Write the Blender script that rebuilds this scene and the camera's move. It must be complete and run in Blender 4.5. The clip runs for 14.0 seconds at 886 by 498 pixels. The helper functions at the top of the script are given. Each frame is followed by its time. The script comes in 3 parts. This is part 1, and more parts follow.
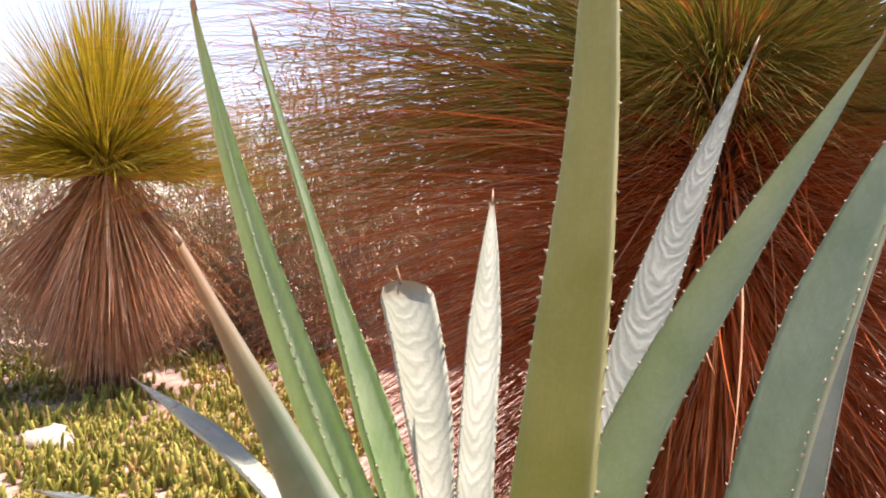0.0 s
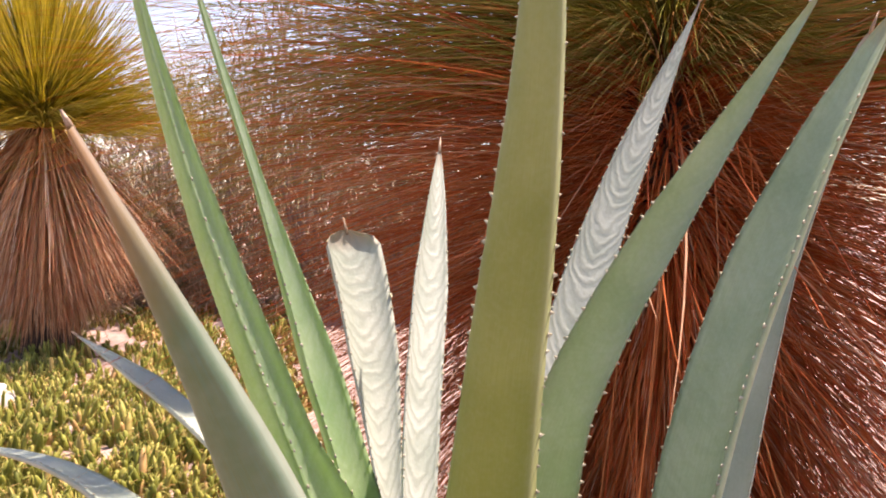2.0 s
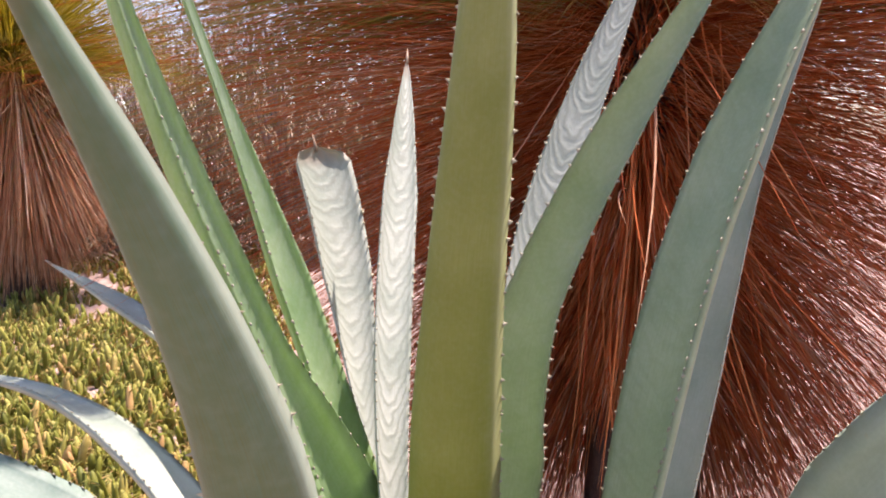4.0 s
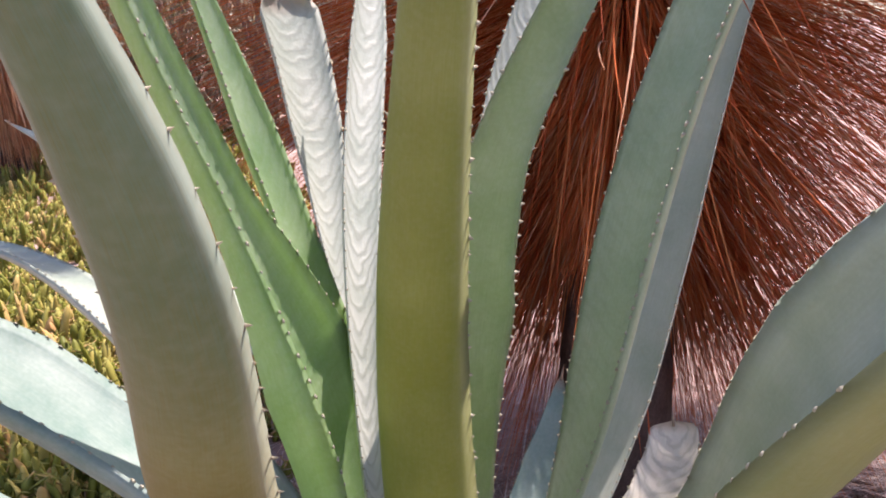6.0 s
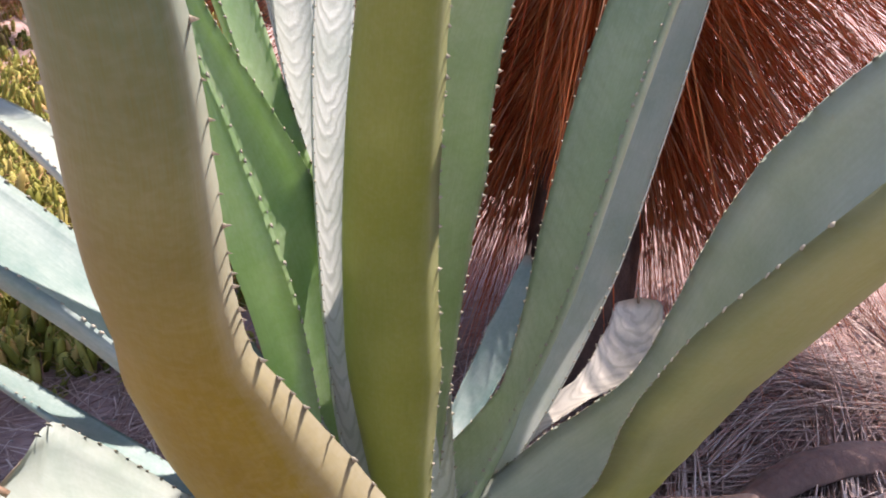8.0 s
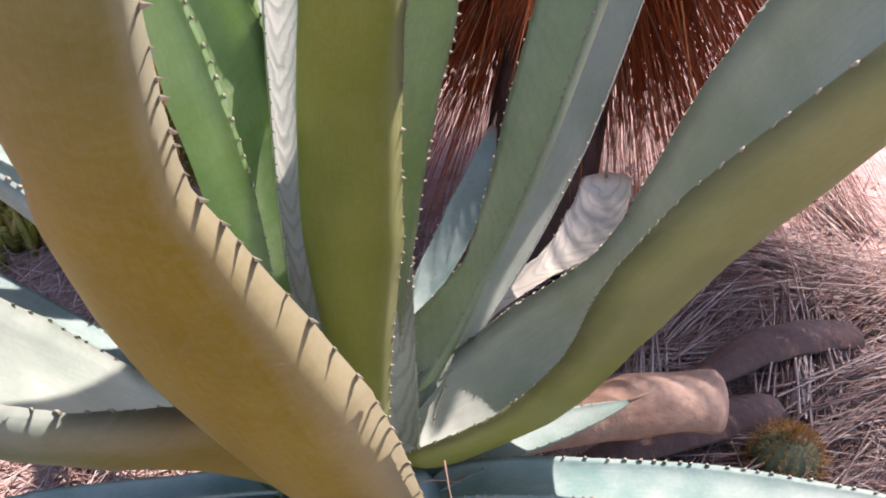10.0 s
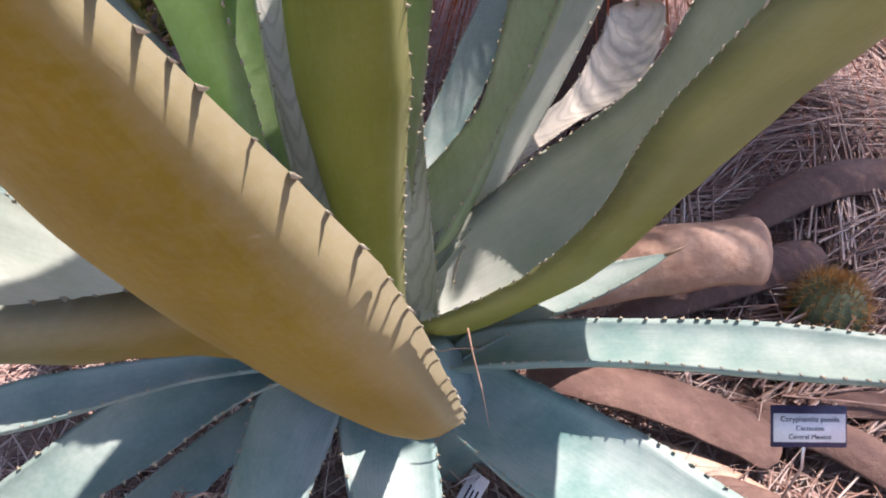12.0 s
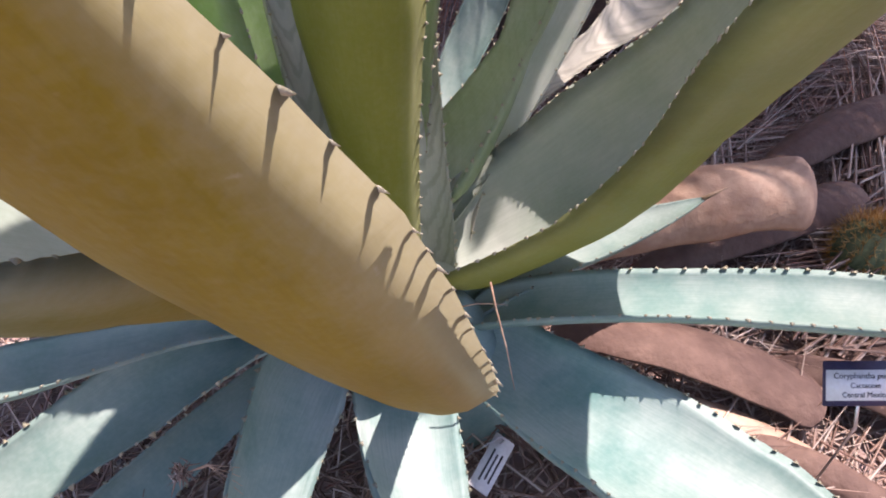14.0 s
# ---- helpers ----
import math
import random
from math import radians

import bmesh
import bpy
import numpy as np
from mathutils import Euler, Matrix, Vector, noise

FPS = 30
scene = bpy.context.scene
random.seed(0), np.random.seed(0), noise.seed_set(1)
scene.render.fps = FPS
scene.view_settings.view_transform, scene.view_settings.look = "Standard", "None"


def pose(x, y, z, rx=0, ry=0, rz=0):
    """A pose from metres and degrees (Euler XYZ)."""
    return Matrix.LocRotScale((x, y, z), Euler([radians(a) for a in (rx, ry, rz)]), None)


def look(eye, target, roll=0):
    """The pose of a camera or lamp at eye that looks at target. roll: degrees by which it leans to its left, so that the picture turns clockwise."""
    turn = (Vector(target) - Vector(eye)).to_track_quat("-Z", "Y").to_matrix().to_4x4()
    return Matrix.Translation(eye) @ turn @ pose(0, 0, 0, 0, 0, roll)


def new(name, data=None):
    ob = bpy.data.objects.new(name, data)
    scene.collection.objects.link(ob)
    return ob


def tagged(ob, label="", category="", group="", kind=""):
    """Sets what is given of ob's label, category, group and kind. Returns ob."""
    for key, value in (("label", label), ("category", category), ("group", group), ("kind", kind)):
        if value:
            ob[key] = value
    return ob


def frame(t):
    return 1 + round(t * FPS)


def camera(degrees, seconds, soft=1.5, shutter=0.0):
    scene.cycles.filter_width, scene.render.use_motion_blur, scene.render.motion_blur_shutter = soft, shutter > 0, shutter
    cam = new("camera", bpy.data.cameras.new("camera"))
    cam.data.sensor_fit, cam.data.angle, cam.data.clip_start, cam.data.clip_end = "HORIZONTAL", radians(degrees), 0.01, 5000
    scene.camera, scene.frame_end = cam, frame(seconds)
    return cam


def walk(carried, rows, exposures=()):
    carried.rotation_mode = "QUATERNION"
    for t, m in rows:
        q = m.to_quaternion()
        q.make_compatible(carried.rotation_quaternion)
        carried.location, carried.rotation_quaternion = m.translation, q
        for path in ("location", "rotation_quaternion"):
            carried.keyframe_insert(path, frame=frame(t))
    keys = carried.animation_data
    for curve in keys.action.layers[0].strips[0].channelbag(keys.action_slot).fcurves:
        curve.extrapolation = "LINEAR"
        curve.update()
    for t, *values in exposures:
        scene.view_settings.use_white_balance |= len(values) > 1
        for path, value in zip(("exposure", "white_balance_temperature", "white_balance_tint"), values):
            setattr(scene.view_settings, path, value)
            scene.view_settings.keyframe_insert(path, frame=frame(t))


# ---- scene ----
cam = camera(55.5, 14.0, soft=1.9)
PATH = [
    (0.0, pose(0.0036, -0.0005, 1.5039, 89.89, -0.10, -0.08)),
    (0.5, pose(0.0001, 0.0082, 1.5003, 89.36, -0.03, -1.20)),
    (1.0, pose(0.0040, 0.0099, 1.4996, 88.66, -0.15, -2.09)),
    (1.5, pose(0.0051, 0.0091, 1.4956, 87.92, -0.32, -2.83)),
    (2.0, pose(0.0107, 0.0126, 1.4883, 86.99, -0.18, -3.46)),
    (4.5, pose(0.0472, 0.0055, 1.4113, 81.38, 1.32, -4.81)),
    (5.0, pose(0.0558, 0.0103, 1.3995, 78.97, 1.43, -5.07)),
    (5.5, pose(0.0609, 0.0219, 1.3857, 76.55, 1.40, -5.24)),
    (6.0, pose(0.0639, 0.0350, 1.3648, 75.15, 1.20, -5.58)),
    (6.5, pose(0.0616, 0.0454, 1.3426, 73.45, 0.47, -5.92)),
    (7.0, pose(0.0574, 0.0556, 1.3227, 71.76, -0.43, -6.36)),
    (7.5, pose(0.0580, 0.0622, 1.3092, 69.87, -1.09, -6.74)),
    (8.0, pose(0.0612, 0.0626, 1.2899, 68.21, -2.05, -6.90)),
    (10.5, pose(0.0600, 0.1489, 1.2164, 58.03, -3.92, -10.02)),
    (11.0, pose(0.0616, 0.1784, 1.1978, 55.19, -3.01, -10.12)),
    (11.5, pose(0.0667, 0.2067, 1.1750, 53.02, -2.25, -10.01)),
    (12.0, pose(0.0757, 0.2373, 1.1465, 51.03, -1.60, -10.16)),
    (12.5, pose(0.0801, 0.2649, 1.1226, 49.57, -0.89, -9.97)),
    (13.0, pose(0.0782, 0.2858, 1.1066, 48.47, -0.54, -10.10)),
    (13.5, pose(0.0806, 0.3010, 1.0906, 47.82, -0.48, -10.14)),
    (14.0, pose(0.0784, 0.3159, 1.0798, 47.58, -0.53, -10.29)),
]
walk(cam, PATH, [(0.0, 1.66, 7700, 31), (2.0, 1.66, 7600, 31), (5.0, 1.42, 6750, 32), (8.0, 1.42, 6650, 33), (10.5, 1.34, 6650, 34), (14.0, 1.24, 6700, 34)])

# ---- light: clear sky, sun high and a little behind the plants ----
SUN = Vector((0.42, 0.18, 1.20)).normalized()
world = bpy.data.worlds.new("world")
scene.world = world
world.use_nodes = True
wn = world.node_tree.nodes
sky = wn.new("ShaderNodeTexSky")
sky.sky_type = "NISHITA"
sky.sun_disc = False
sky.sun_elevation = math.asin(SUN.z)
sky.sun_rotation = math.atan2(SUN.x, SUN.y)
wn["Background"].inputs[1].default_value = 0.12
world.node_tree.links.new(sky.outputs[0], wn["Background"].inputs[0])
sun = new("sun", bpy.data.lights.new("sun", "SUN"))
sun.data.energy, sun.data.angle, sun.data.color = 4.5, radians(0.6), (1.0, 0.95, 0.87)
sun.matrix_world = look(SUN * 20, (0, 0, 0))


# ---- materials ----
def material(name):
    m = bpy.data.materials.new(name)
    m.use_nodes = True
    t = m.node_tree
    return m, t, t.nodes["Principled BSDF"]


def node(t, kind, **values):
    n = t.nodes.new(kind)
    for k, v in values.items():
        n.inputs[k.replace("_", " ")].default_value = v
    return n


def ramp(t, source, stops):
    r = t.nodes.new("ShaderNodeValToRGB")
    while len(r.color_ramp.elements) < len(stops):
        r.color_ramp.elements.new(0.5)
    for e, (p, c) in zip(r.color_ramp.elements, stops):
        e.position, e.color = p, (*c, 1)
    t.links.new(source, r.inputs[0])
    return r.outputs[0]


def mix(t, fac, a, b, how="MIX"):
    m = t.nodes.new("ShaderNodeMix")
    m.data_type, m.blend_type = "RGBA", how
    for s, v in ((m.inputs[0], fac), (m.inputs[6], a), (m.inputs[7], b)):
        if hasattr(v, "links"):
            t.links.new(v, s)
        elif isinstance(v, tuple):
            s.default_value = (*v, 1)
        else:
            s.default_value = v
    return m.outputs[2]


def coords(t, scale=(1, 1, 1), which="Object"):
    c = t.nodes.new("ShaderNodeTexCoord")
    m = t.nodes.new("ShaderNodeMapping")
    m.inputs["Scale"].default_value = scale
    t.links.new(c.outputs[which], m.inputs[0])
    return m.outputs[0]


def noise_tex(t, vec, scale, detail=5.0, rough=0.55):
    n = node(t, "ShaderNodeTexNoise", Scale=scale, Detail=detail, Roughness=rough)
    t.links.new(vec, n.inputs["Vector"])
    return n.outputs["Fac"]


def bump(t, bsdf, height, strength, distance=0.002):
    b = node(t, "ShaderNodeBump", Strength=strength, Distance=distance)
    t.links.new(height, b.inputs["Height"])
    t.links.new(b.outputs[0], bsdf.inputs["Normal"])


def calc(t, how, *values):
    m = t.nodes.new("ShaderNodeMath")
    m.operation = how
    for s, v in zip(m.inputs, values):
        if hasattr(v, "links"):
            t.links.new(v, s)
        else:
            s.default_value = v
    return m.outputs[0]


def leaf_material(name, dark, light, through_colour, through_share, tip_share=0.85, tip=((0.11, 0.17, 0.135), (0.21, 0.27, 0.22)), powder=0.09, turn=(0.35, 0.8), shine=0.34, bloom_sheen=0.03, prints=0.0, sunlit_rim=0.0):
    """Waxy agave skin: a powdery bloom over green, fine fibres along the leaf, old bud prints, light shining through."""
    m, t, p = material(name)
    v = coords(t)
    along = coords(t, (70, 2.2, 1), "UV")
    bloom = noise_tex(t, v, 9, 6, 0.6)
    fibre = noise_tex(t, along, 1.0, 3)
    speck = noise_tex(t, v, 160, 2)
    base = ramp(t, bloom, [(0.3, dark), (0.68, light)])
    run = t.nodes.new("ShaderNodeUVMap")
    run.uv_map = "Run"
    sep = t.nodes.new("ShaderNodeSeparateXYZ")
    t.links.new(run.outputs[0], sep.inputs[0])
    older = ramp(t, sep.outputs[1], [(turn[0], (0, 0, 0)), (turn[1], (tip_share,) * 3)])
    base = mix(t, older, base, ramp(t, bloom, [(0.3, tip[0]), (0.68, tip[1])]))
    base = mix(t, ramp(t, fibre, [(0.35, (0, 0, 0)), (0.75, (0.35, 0.35, 0.35))]), base, tuple(c * 0.72 for c in dark))
    scar = ramp(t, noise_tex(t, v, 34, 4, 0.7), [(0.70, (0, 0, 0)), (0.76, (0.5, 0.5, 0.5))])
    base = mix(t, scar, base, (0.30, 0.25, 0.16))
    base = mix(t, ramp(t, speck, [(0.4, (0, 0, 0)), (0.8, (powder, powder, powder))]), base, (0.62, 0.68, 0.62))
    base = mix(t, ramp(t, sep.outputs[1], [(0.965, (0, 0, 0)), (0.995, (0.6, 0.6, 0.6))]), base, (0.24, 0.10, 0.045))
    if sunlit_rim:
        # sunlit flanks put into the colour: a pale band along both margins
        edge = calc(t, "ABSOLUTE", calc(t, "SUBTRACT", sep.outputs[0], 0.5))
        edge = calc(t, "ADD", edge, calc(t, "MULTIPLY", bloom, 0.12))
        base = mix(t, ramp(t, edge, [(0.40, (0, 0, 0)), (0.58, (sunlit_rim,) * 3)]), base, (0.46, 0.47, 0.42))
    if prints:
        # nested arches where the neighbouring leaf lay pressed in the bud
        uv = t.nodes.new("ShaderNodeSeparateXYZ")
        t.links.new(coords(t, (1, 1, 1), "UV"), uv.inputs[0])
        off = calc(t, "ABSOLUTE", calc(t, "SUBTRACT", uv.outputs[0], 0.5))
        arch = calc(t, "MULTIPLY", calc(t, "POWER", off, 1.4), -6.5)
        line = calc(t, "ADD", calc(t, "MULTIPLY", uv.outputs[1], 3.4), arch)
        line = calc(t, "ADD", line, calc(t, "MULTIPLY", noise_tex(t, v, 15, 5), 2.7))
        wave = calc(t, "MULTIPLY_ADD", calc(t, "SINE", calc(t, "MULTIPLY", line, 6.283)), 0.5, 0.5)
        base = mix(t, ramp(t, wave, [(0.55, (0, 0, 0)), (0.95, (0.75 * prints,) * 3)]), base, tuple(c * 0.55 for c in dark))
    t.links.new(base, p.inputs["Base Color"])
    t.links.new(ramp(t, bloom, [(0.2, (0.42,) * 3), (0.8, (0.62,) * 3)]), p.inputs["Roughness"])
    p.inputs["Specular IOR Level"].default_value = shine
    p.inputs["Sheen Weight"].default_value = bloom_sheen
    relief = mix(t, 0.5, fibre, bloom)
    if prints:
        relief = mix(t, 0.55, relief, wave)
    bump(t, p, relief, 0.14 + 0.4 * prints, 0.003)
    tr = node(t, "ShaderNodeBsdfTranslucent")
    tr.inputs["Color"].default_value = (*through_colour, 1)
    ms = node(t, "ShaderNodeMixShader", Fac=through_share)
    t.links.new(p.outputs[0], ms.inputs[1])
    t.links.new(tr.outputs[0], ms.inputs[2])
    t.links.new(ms.outputs[0], t.nodes["Material Output"].inputs[0])
    return m


glaucous = leaf_material("glaucous_leaf", (0.10, 0.235, 0.205), (0.35, 0.43, 0.38), (0.45, 0.60, 0.35), 0.12)
# olive and ochre: sun shining through the leaf is put into the base colour
olive = leaf_material("backlit_olive_leaf", (0.125, 0.145, 0.016), (0.19, 0.21, 0.045), (0.70, 0.70, 0.06), 0.16, 0.6, ((0.10, 0.15, 0.08), (0.17, 0.215, 0.13)), 0.04, shine=0.22, bloom_sheen=0.02, sunlit_rim=0.15)
ochre = leaf_material("backlit_ochre_leaf", (0.125, 0.100, 0.006), (0.180, 0.152, 0.020), (0.85, 0.55, 0.02), 0.12, 0.95, ((0.032, 0.095, 0.062), (0.062, 0.140, 0.100)), 0.05, (0.48, 0.80), 0.20, bloom_sheen=0.02, sunlit_rim=0.34)
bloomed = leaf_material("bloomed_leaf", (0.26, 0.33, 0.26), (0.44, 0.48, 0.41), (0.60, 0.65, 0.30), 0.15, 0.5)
dry = leaf_material("dry_leaf_end", (0.42, 0.42, 0.32), (0.62, 0.60, 0.48), (0.65, 0.62, 0.40), 0.15, 0.6, ((0.45, 0.42, 0.32), (0.66, 0.62, 0.50)), prints=0.55)
green = leaf_material("green_leaf", (0.19, 0.27, 0.125), (0.34, 0.41, 0.26), (0.50, 0.72, 0.14), 0.22, prints=0.12)
pale = leaf_material("pale_leaf", (0.20, 0.29, 0.17), (0.35, 0.43, 0.29), (0.55, 0.68, 0.24), 0.17, 0.5, ((0.15, 0.22, 0.13), (0.26, 0.33, 0.22)), prints=0.15)
fresh = leaf_material("fresh_green_leaf", (0.13, 0.25, 0.085), (0.27, 0.39, 0.19), (0.55, 0.80, 0.08), 0.28, prints=0.2)
printed = leaf_material("printed_leaf", (0.33, 0.38, 0.31), (0.50, 0.53, 0.46), (0.60, 0.65, 0.30), 0.15, 0.5, prints=0.65)


def plain(name, a, b, scale=20, rough=0.7, relief=0.3, grain=(1, 1, 1), third=None):
    m, t, p = material(name)
    v = coords(t, grain)
    n1, n2 = noise_tex(t, v, scale), noise_tex(t, v, scale * 7, 3)
    c = ramp(t, n1, [(0.3, a), (0.7, b)])
    c = mix(t, ramp(t, n2, [(0.35, (0, 0, 0)), (0.75, (0.5, 0.5, 0.5))]), c, third or tuple(x * 0.5 for x in a))
    t.links.new(c, p.inputs["Base Color"])
    p.inputs["Roughness"].default_value = rough
    bump(t, p, mix(t, 0.5, n1, n2), relief, 0.01)
    return m


def blades(name, stops, rough=0.55, shine=0.25, share=0.2):
    """Thin leaves: every one of them takes its own tone."""
    m, t, p = material(name)
    g = t.nodes.new("ShaderNodeNewGeometry")
    c = ramp(t, g.outputs["Random Per Island"], stops)
    v = noise_tex(t, coords(t), 14, 4)
    c = mix(t, ramp(t, v, [(0.35, (0, 0, 0)), (0.7, (0.45, 0.45, 0.45))]), c, tuple(x * 0.45 for x in stops[0][1]))
    t.links.new(c, p.inputs["Base Color"])
    p.inputs["Roughness"].default_value = rough
    p.inputs["Specular IOR Level"].default_value = shine
    tr = t.nodes.new("ShaderNodeBsdfTranslucent")
    t.links.new(c, tr.inputs["Color"])
    ms = node(t, "ShaderNodeMixShader", Fac=share)
    t.links.new(p.outputs[0], ms.inputs[1])
    t.links.new(tr.outputs[0], ms.inputs[2])
    t.links.new(ms.outputs[0], t.nodes["Material Output"].inputs[0])
    return m


spine_mat = plain("spine", (0.16, 0.10, 0.06), (0.34, 0.24, 0.14), 60, 0.5)
tooth_mat = plain("tooth", (0.22, 0.23, 0.15), (0.38, 0.37, 0.27), 80, 0.6, third=(0.24, 0.16, 0.09))
soil = plain("soil", (0.20, 0.125, 0.10), (0.36, 0.26, 0.22), 6, 0.95, 0.9, third=(0.45, 0.35, 0.30))
bark = plain("bark", (0.06, 0.035, 0.03), (0.13, 0.08, 0.06), 14, 0.9, 0.8)
dead_leaf_mat = plain("dead_leaf", (0.30, 0.17, 0.10), (0.52, 0.38, 0.27), 8, 0.75, 0.5, (1, 1, 1), (0.22, 0.11, 0.07))
# brown dead leaf, its colour taken darker to stand for shade near the ground
shaded_brown_mat = plain("shaded_brown_dead_leaf", (0.085, 0.045, 0.032), (0.17, 0.105, 0.075), 8, 0.8, 0.7, (1, 1, 1), (0.06, 0.03, 0.02))
rock_mat = plain("rock", (0.28, 0.25, 0.21), (0.46, 0.42, 0.37), 9, 0.9, 0.8)
green_blades = blades("green_blades", [(0.0, (0.26, 0.28, 0.045)), (0.4, (0.44, 0.43, 0.08)), (0.7, (0.64, 0.54, 0.18)), (1.0, (0.78, 0.32, 0.10))], share=0.5)
dead_blades = blades("dead_blades", [(0.0, (0.52, 0.11, 0.035)), (0.5, (0.76, 0.23, 0.07)), (0.85, (0.85, 0.40, 0.16)), (1.0, (0.88, 0.70, 0.52))], share=0.5)
tan_blades = blades("tan_dead_blades", [(0.0, (0.48, 0.19, 0.09)), (0.4, (0.68, 0.34, 0.17)), (0.8, (0.80, 0.52, 0.30)), (1.0, (0.86, 0.72, 0.54))], share=0.42)
yellow_blades = blades("yellow_blades", [(0.0, (0.36, 0.31, 0.03)), (0.5, (0.60, 0.50, 0.05)), (1.0, (0.75, 0.62, 0.14))], share=0.5)
straw_blades = blades("straw", [(0.0, (0.22, 0.125, 0.09)), (0.5, (0.42, 0.29, 0.22)), (1.0, (0.68, 0.57, 0.47))], share=0.1)
cover_mat = blades("ground_cover", [(0.0, (0.13, 0.15, 0.025)), (0.4, (0.26, 0.27, 0.04)), (0.75, (0.42, 0.38, 0.09)), (1.0, (0.58, 0.34, 0.14))], share=0.2)
shrub_mat = blades("dry_shrub", [(0.0, (0.28, 0.26, 0.13)), (0.5, (0.48, 0.40, 0.27)), (1.0, (0.68, 0.56, 0.46))], share=0.35)
twig_mat = plain("twig", (0.28, 0.23, 0.22), (0.44, 0.38, 0.36), 12, 0.9)


# ---- builders ----
def link_mesh(name, bm, mat, parent=None, label="", smooth=True):
    me = bpy.data.meshes.new(name)
    bm.to_mesh(me)
    bm.free()
    me.materials.append(mat)
    if smooth:
        me.polygons.foreach_set("use_smooth", [True] * len(me.polygons))
    ob = new(name, me)
    ob.parent = parent
    if label:
        ob["label"] = label
    return ob


part = link_mesh


def raw_mesh(name, verts, faces, mat, parent=None, smooth=True):
    me = bpy.data.meshes.new(name)
    me.from_pydata(verts, [], faces)
    me.materials.append(mat)
    me.polygons.foreach_set("use_smooth", [smooth] * len(me.polygons))
    me.update()
    ob = new(name, me)
    ob.parent = parent
    return ob


def strands(name, starts, ways, lengths, droops, width, mat, parent=None, rings=7, rng=None, sway=0.03):
    """Many thin three-edged tapering leaves that leave their starts along ways and sag under their weight."""
    starts, ways = np.asarray(starts), np.asarray(ways)
    n = len(starts)
    s = np.linspace(0, 1, rings)
    side = np.cross(ways, (0, 0, 1.0)) + 1e-6
    side /= np.linalg.norm(side, axis=1)[:, None]
    wob = rng.normal(0, sway, (n, 1)) * lengths[:, None]
    pos = starts[:, None] + ways[:, None] * (lengths[:, None] * s)[..., None]
    pos = pos + side[:, None] * (wob * s * s)[..., None]
    pos[..., 2] -= droops[:, None] * lengths[:, None] * s * s
    upw = np.cross(side, ways)
    half = width * (1 - 0.92 * s ** 1.6) * 0.5
    if np.ndim(width) == 0:
        half = np.broadcast_to(half, (n, rings))
    corners = [pos + side[:, None] * half[..., None], pos - side[:, None] * half[..., None], pos - upw[:, None] * (half * 0.7)[..., None]]
    verts = np.stack(corners, 2).reshape(-1, 3)
    k = np.arange(n)[:, None, None] * rings * 3 + np.arange(rings - 1)[None, :, None] * 3
    e = np.arange(3)[None, None, :]
    f = (e + 1) % 3
    faces = np.stack([k + e, k + f, k + f + 3, k + e + 3], -1).reshape(-1, 4)
    return raw_mesh(name, verts.tolist(), faces.tolist(), mat, parent)


def direction(az, el):
    return np.stack([np.cos(az) * np.cos(el), np.sin(az) * np.cos(el), np.sin(el)], -1)


def limb(bm, pts, radii, sides=8):
    """A tapering, bending round limb along points."""
    rings = []
    pts = [Vector(p) for p in pts]
    for i, p in enumerate(pts):
        d = (pts[min(i + 1, len(pts) - 1)] - pts[max(i - 1, 0)]).normalized()
        a = d.orthogonal().normalized()
        b = d.cross(a)
        rings.append([bm.verts.new(p + radii[i] * (math.cos(q) * a + math.sin(q) * b)) for q in (2 * math.pi * j / sides for j in range(sides))])
    for r0, r1 in zip(rings, rings[1:]):
        for j in range(sides):
            bm.faces.new((r0[j], r0[(j + 1) % sides], r1[(j + 1) % sides], r1[j]))
    bm.faces.new(rings[-1])
    bm.faces.new(rings[0][::-1])


# ---- ground ----
def ground_height(x, y):
    far = max(0.0, math.hypot(x - 0.25, y - 1.1) - 1.2)
    h = 0.10 * (1 - math.exp(-far / 3)) + 0.03 * noise.noise((x * 1.3, y * 1.3, 0)) + 0.008 * noise.noise((x * 9, y * 9, 3))
    return h


def build_ground():
    bm = bmesh.new()
    uv = [0.0]
    step = 0.05
    while uv[-1] < 600:
        uv.append(uv[-1] + step)
        step *= 1.075
    axis = sorted({-v for v in uv} | set(uv))
    grid = [[bm.verts.new((0.25 + a, 1.5 + b, ground_height(0.25 + a, 1.5 + b))) for a in axis] for b in axis]
    for i in range(len(axis) - 1):
        for j in range(len(axis) - 1):
            bm.faces.new((grid[i][j], grid[i][j + 1], grid[i + 1][j + 1], grid[i + 1][j]))
    return tagged(link_mesh("ground", bm, soil), "pinkish brown dry soil of a garden bed", "ground", kind="structure")


build_ground()

# ---- agave ----
CENTRE = Vector((0.25, 1.12, 0.13))
agave = tagged(new("agave"), "large blue-green agave with toothed leaves, growing in dry soil", "agave")
agave_rng = random.Random(4)


def bezier(p, s):
    q = 1 - s
    return p[0] * q ** 3 + p[1] * (3 * s * q * q) + p[2] * (3 * s * s * q) + p[3] * s ** 3


def leaf_path(p, root, n):
    """Points along the curve p, led in from a root point on the core, with how far each has run from the base (below 0 on the lead-in)."""
    out = []
    if root:
        r0, bend = Vector(root[0]), Vector(root[1])
        for i in range(14):
            u = i / 14
            out.append((r0 * (1 - u) ** 2 + bend * (2 * u * (1 - u)) + p[0] * u * u, u - 1))
    return out + [(bezier(p, i / n), i / n) for i in range(n + 1)]


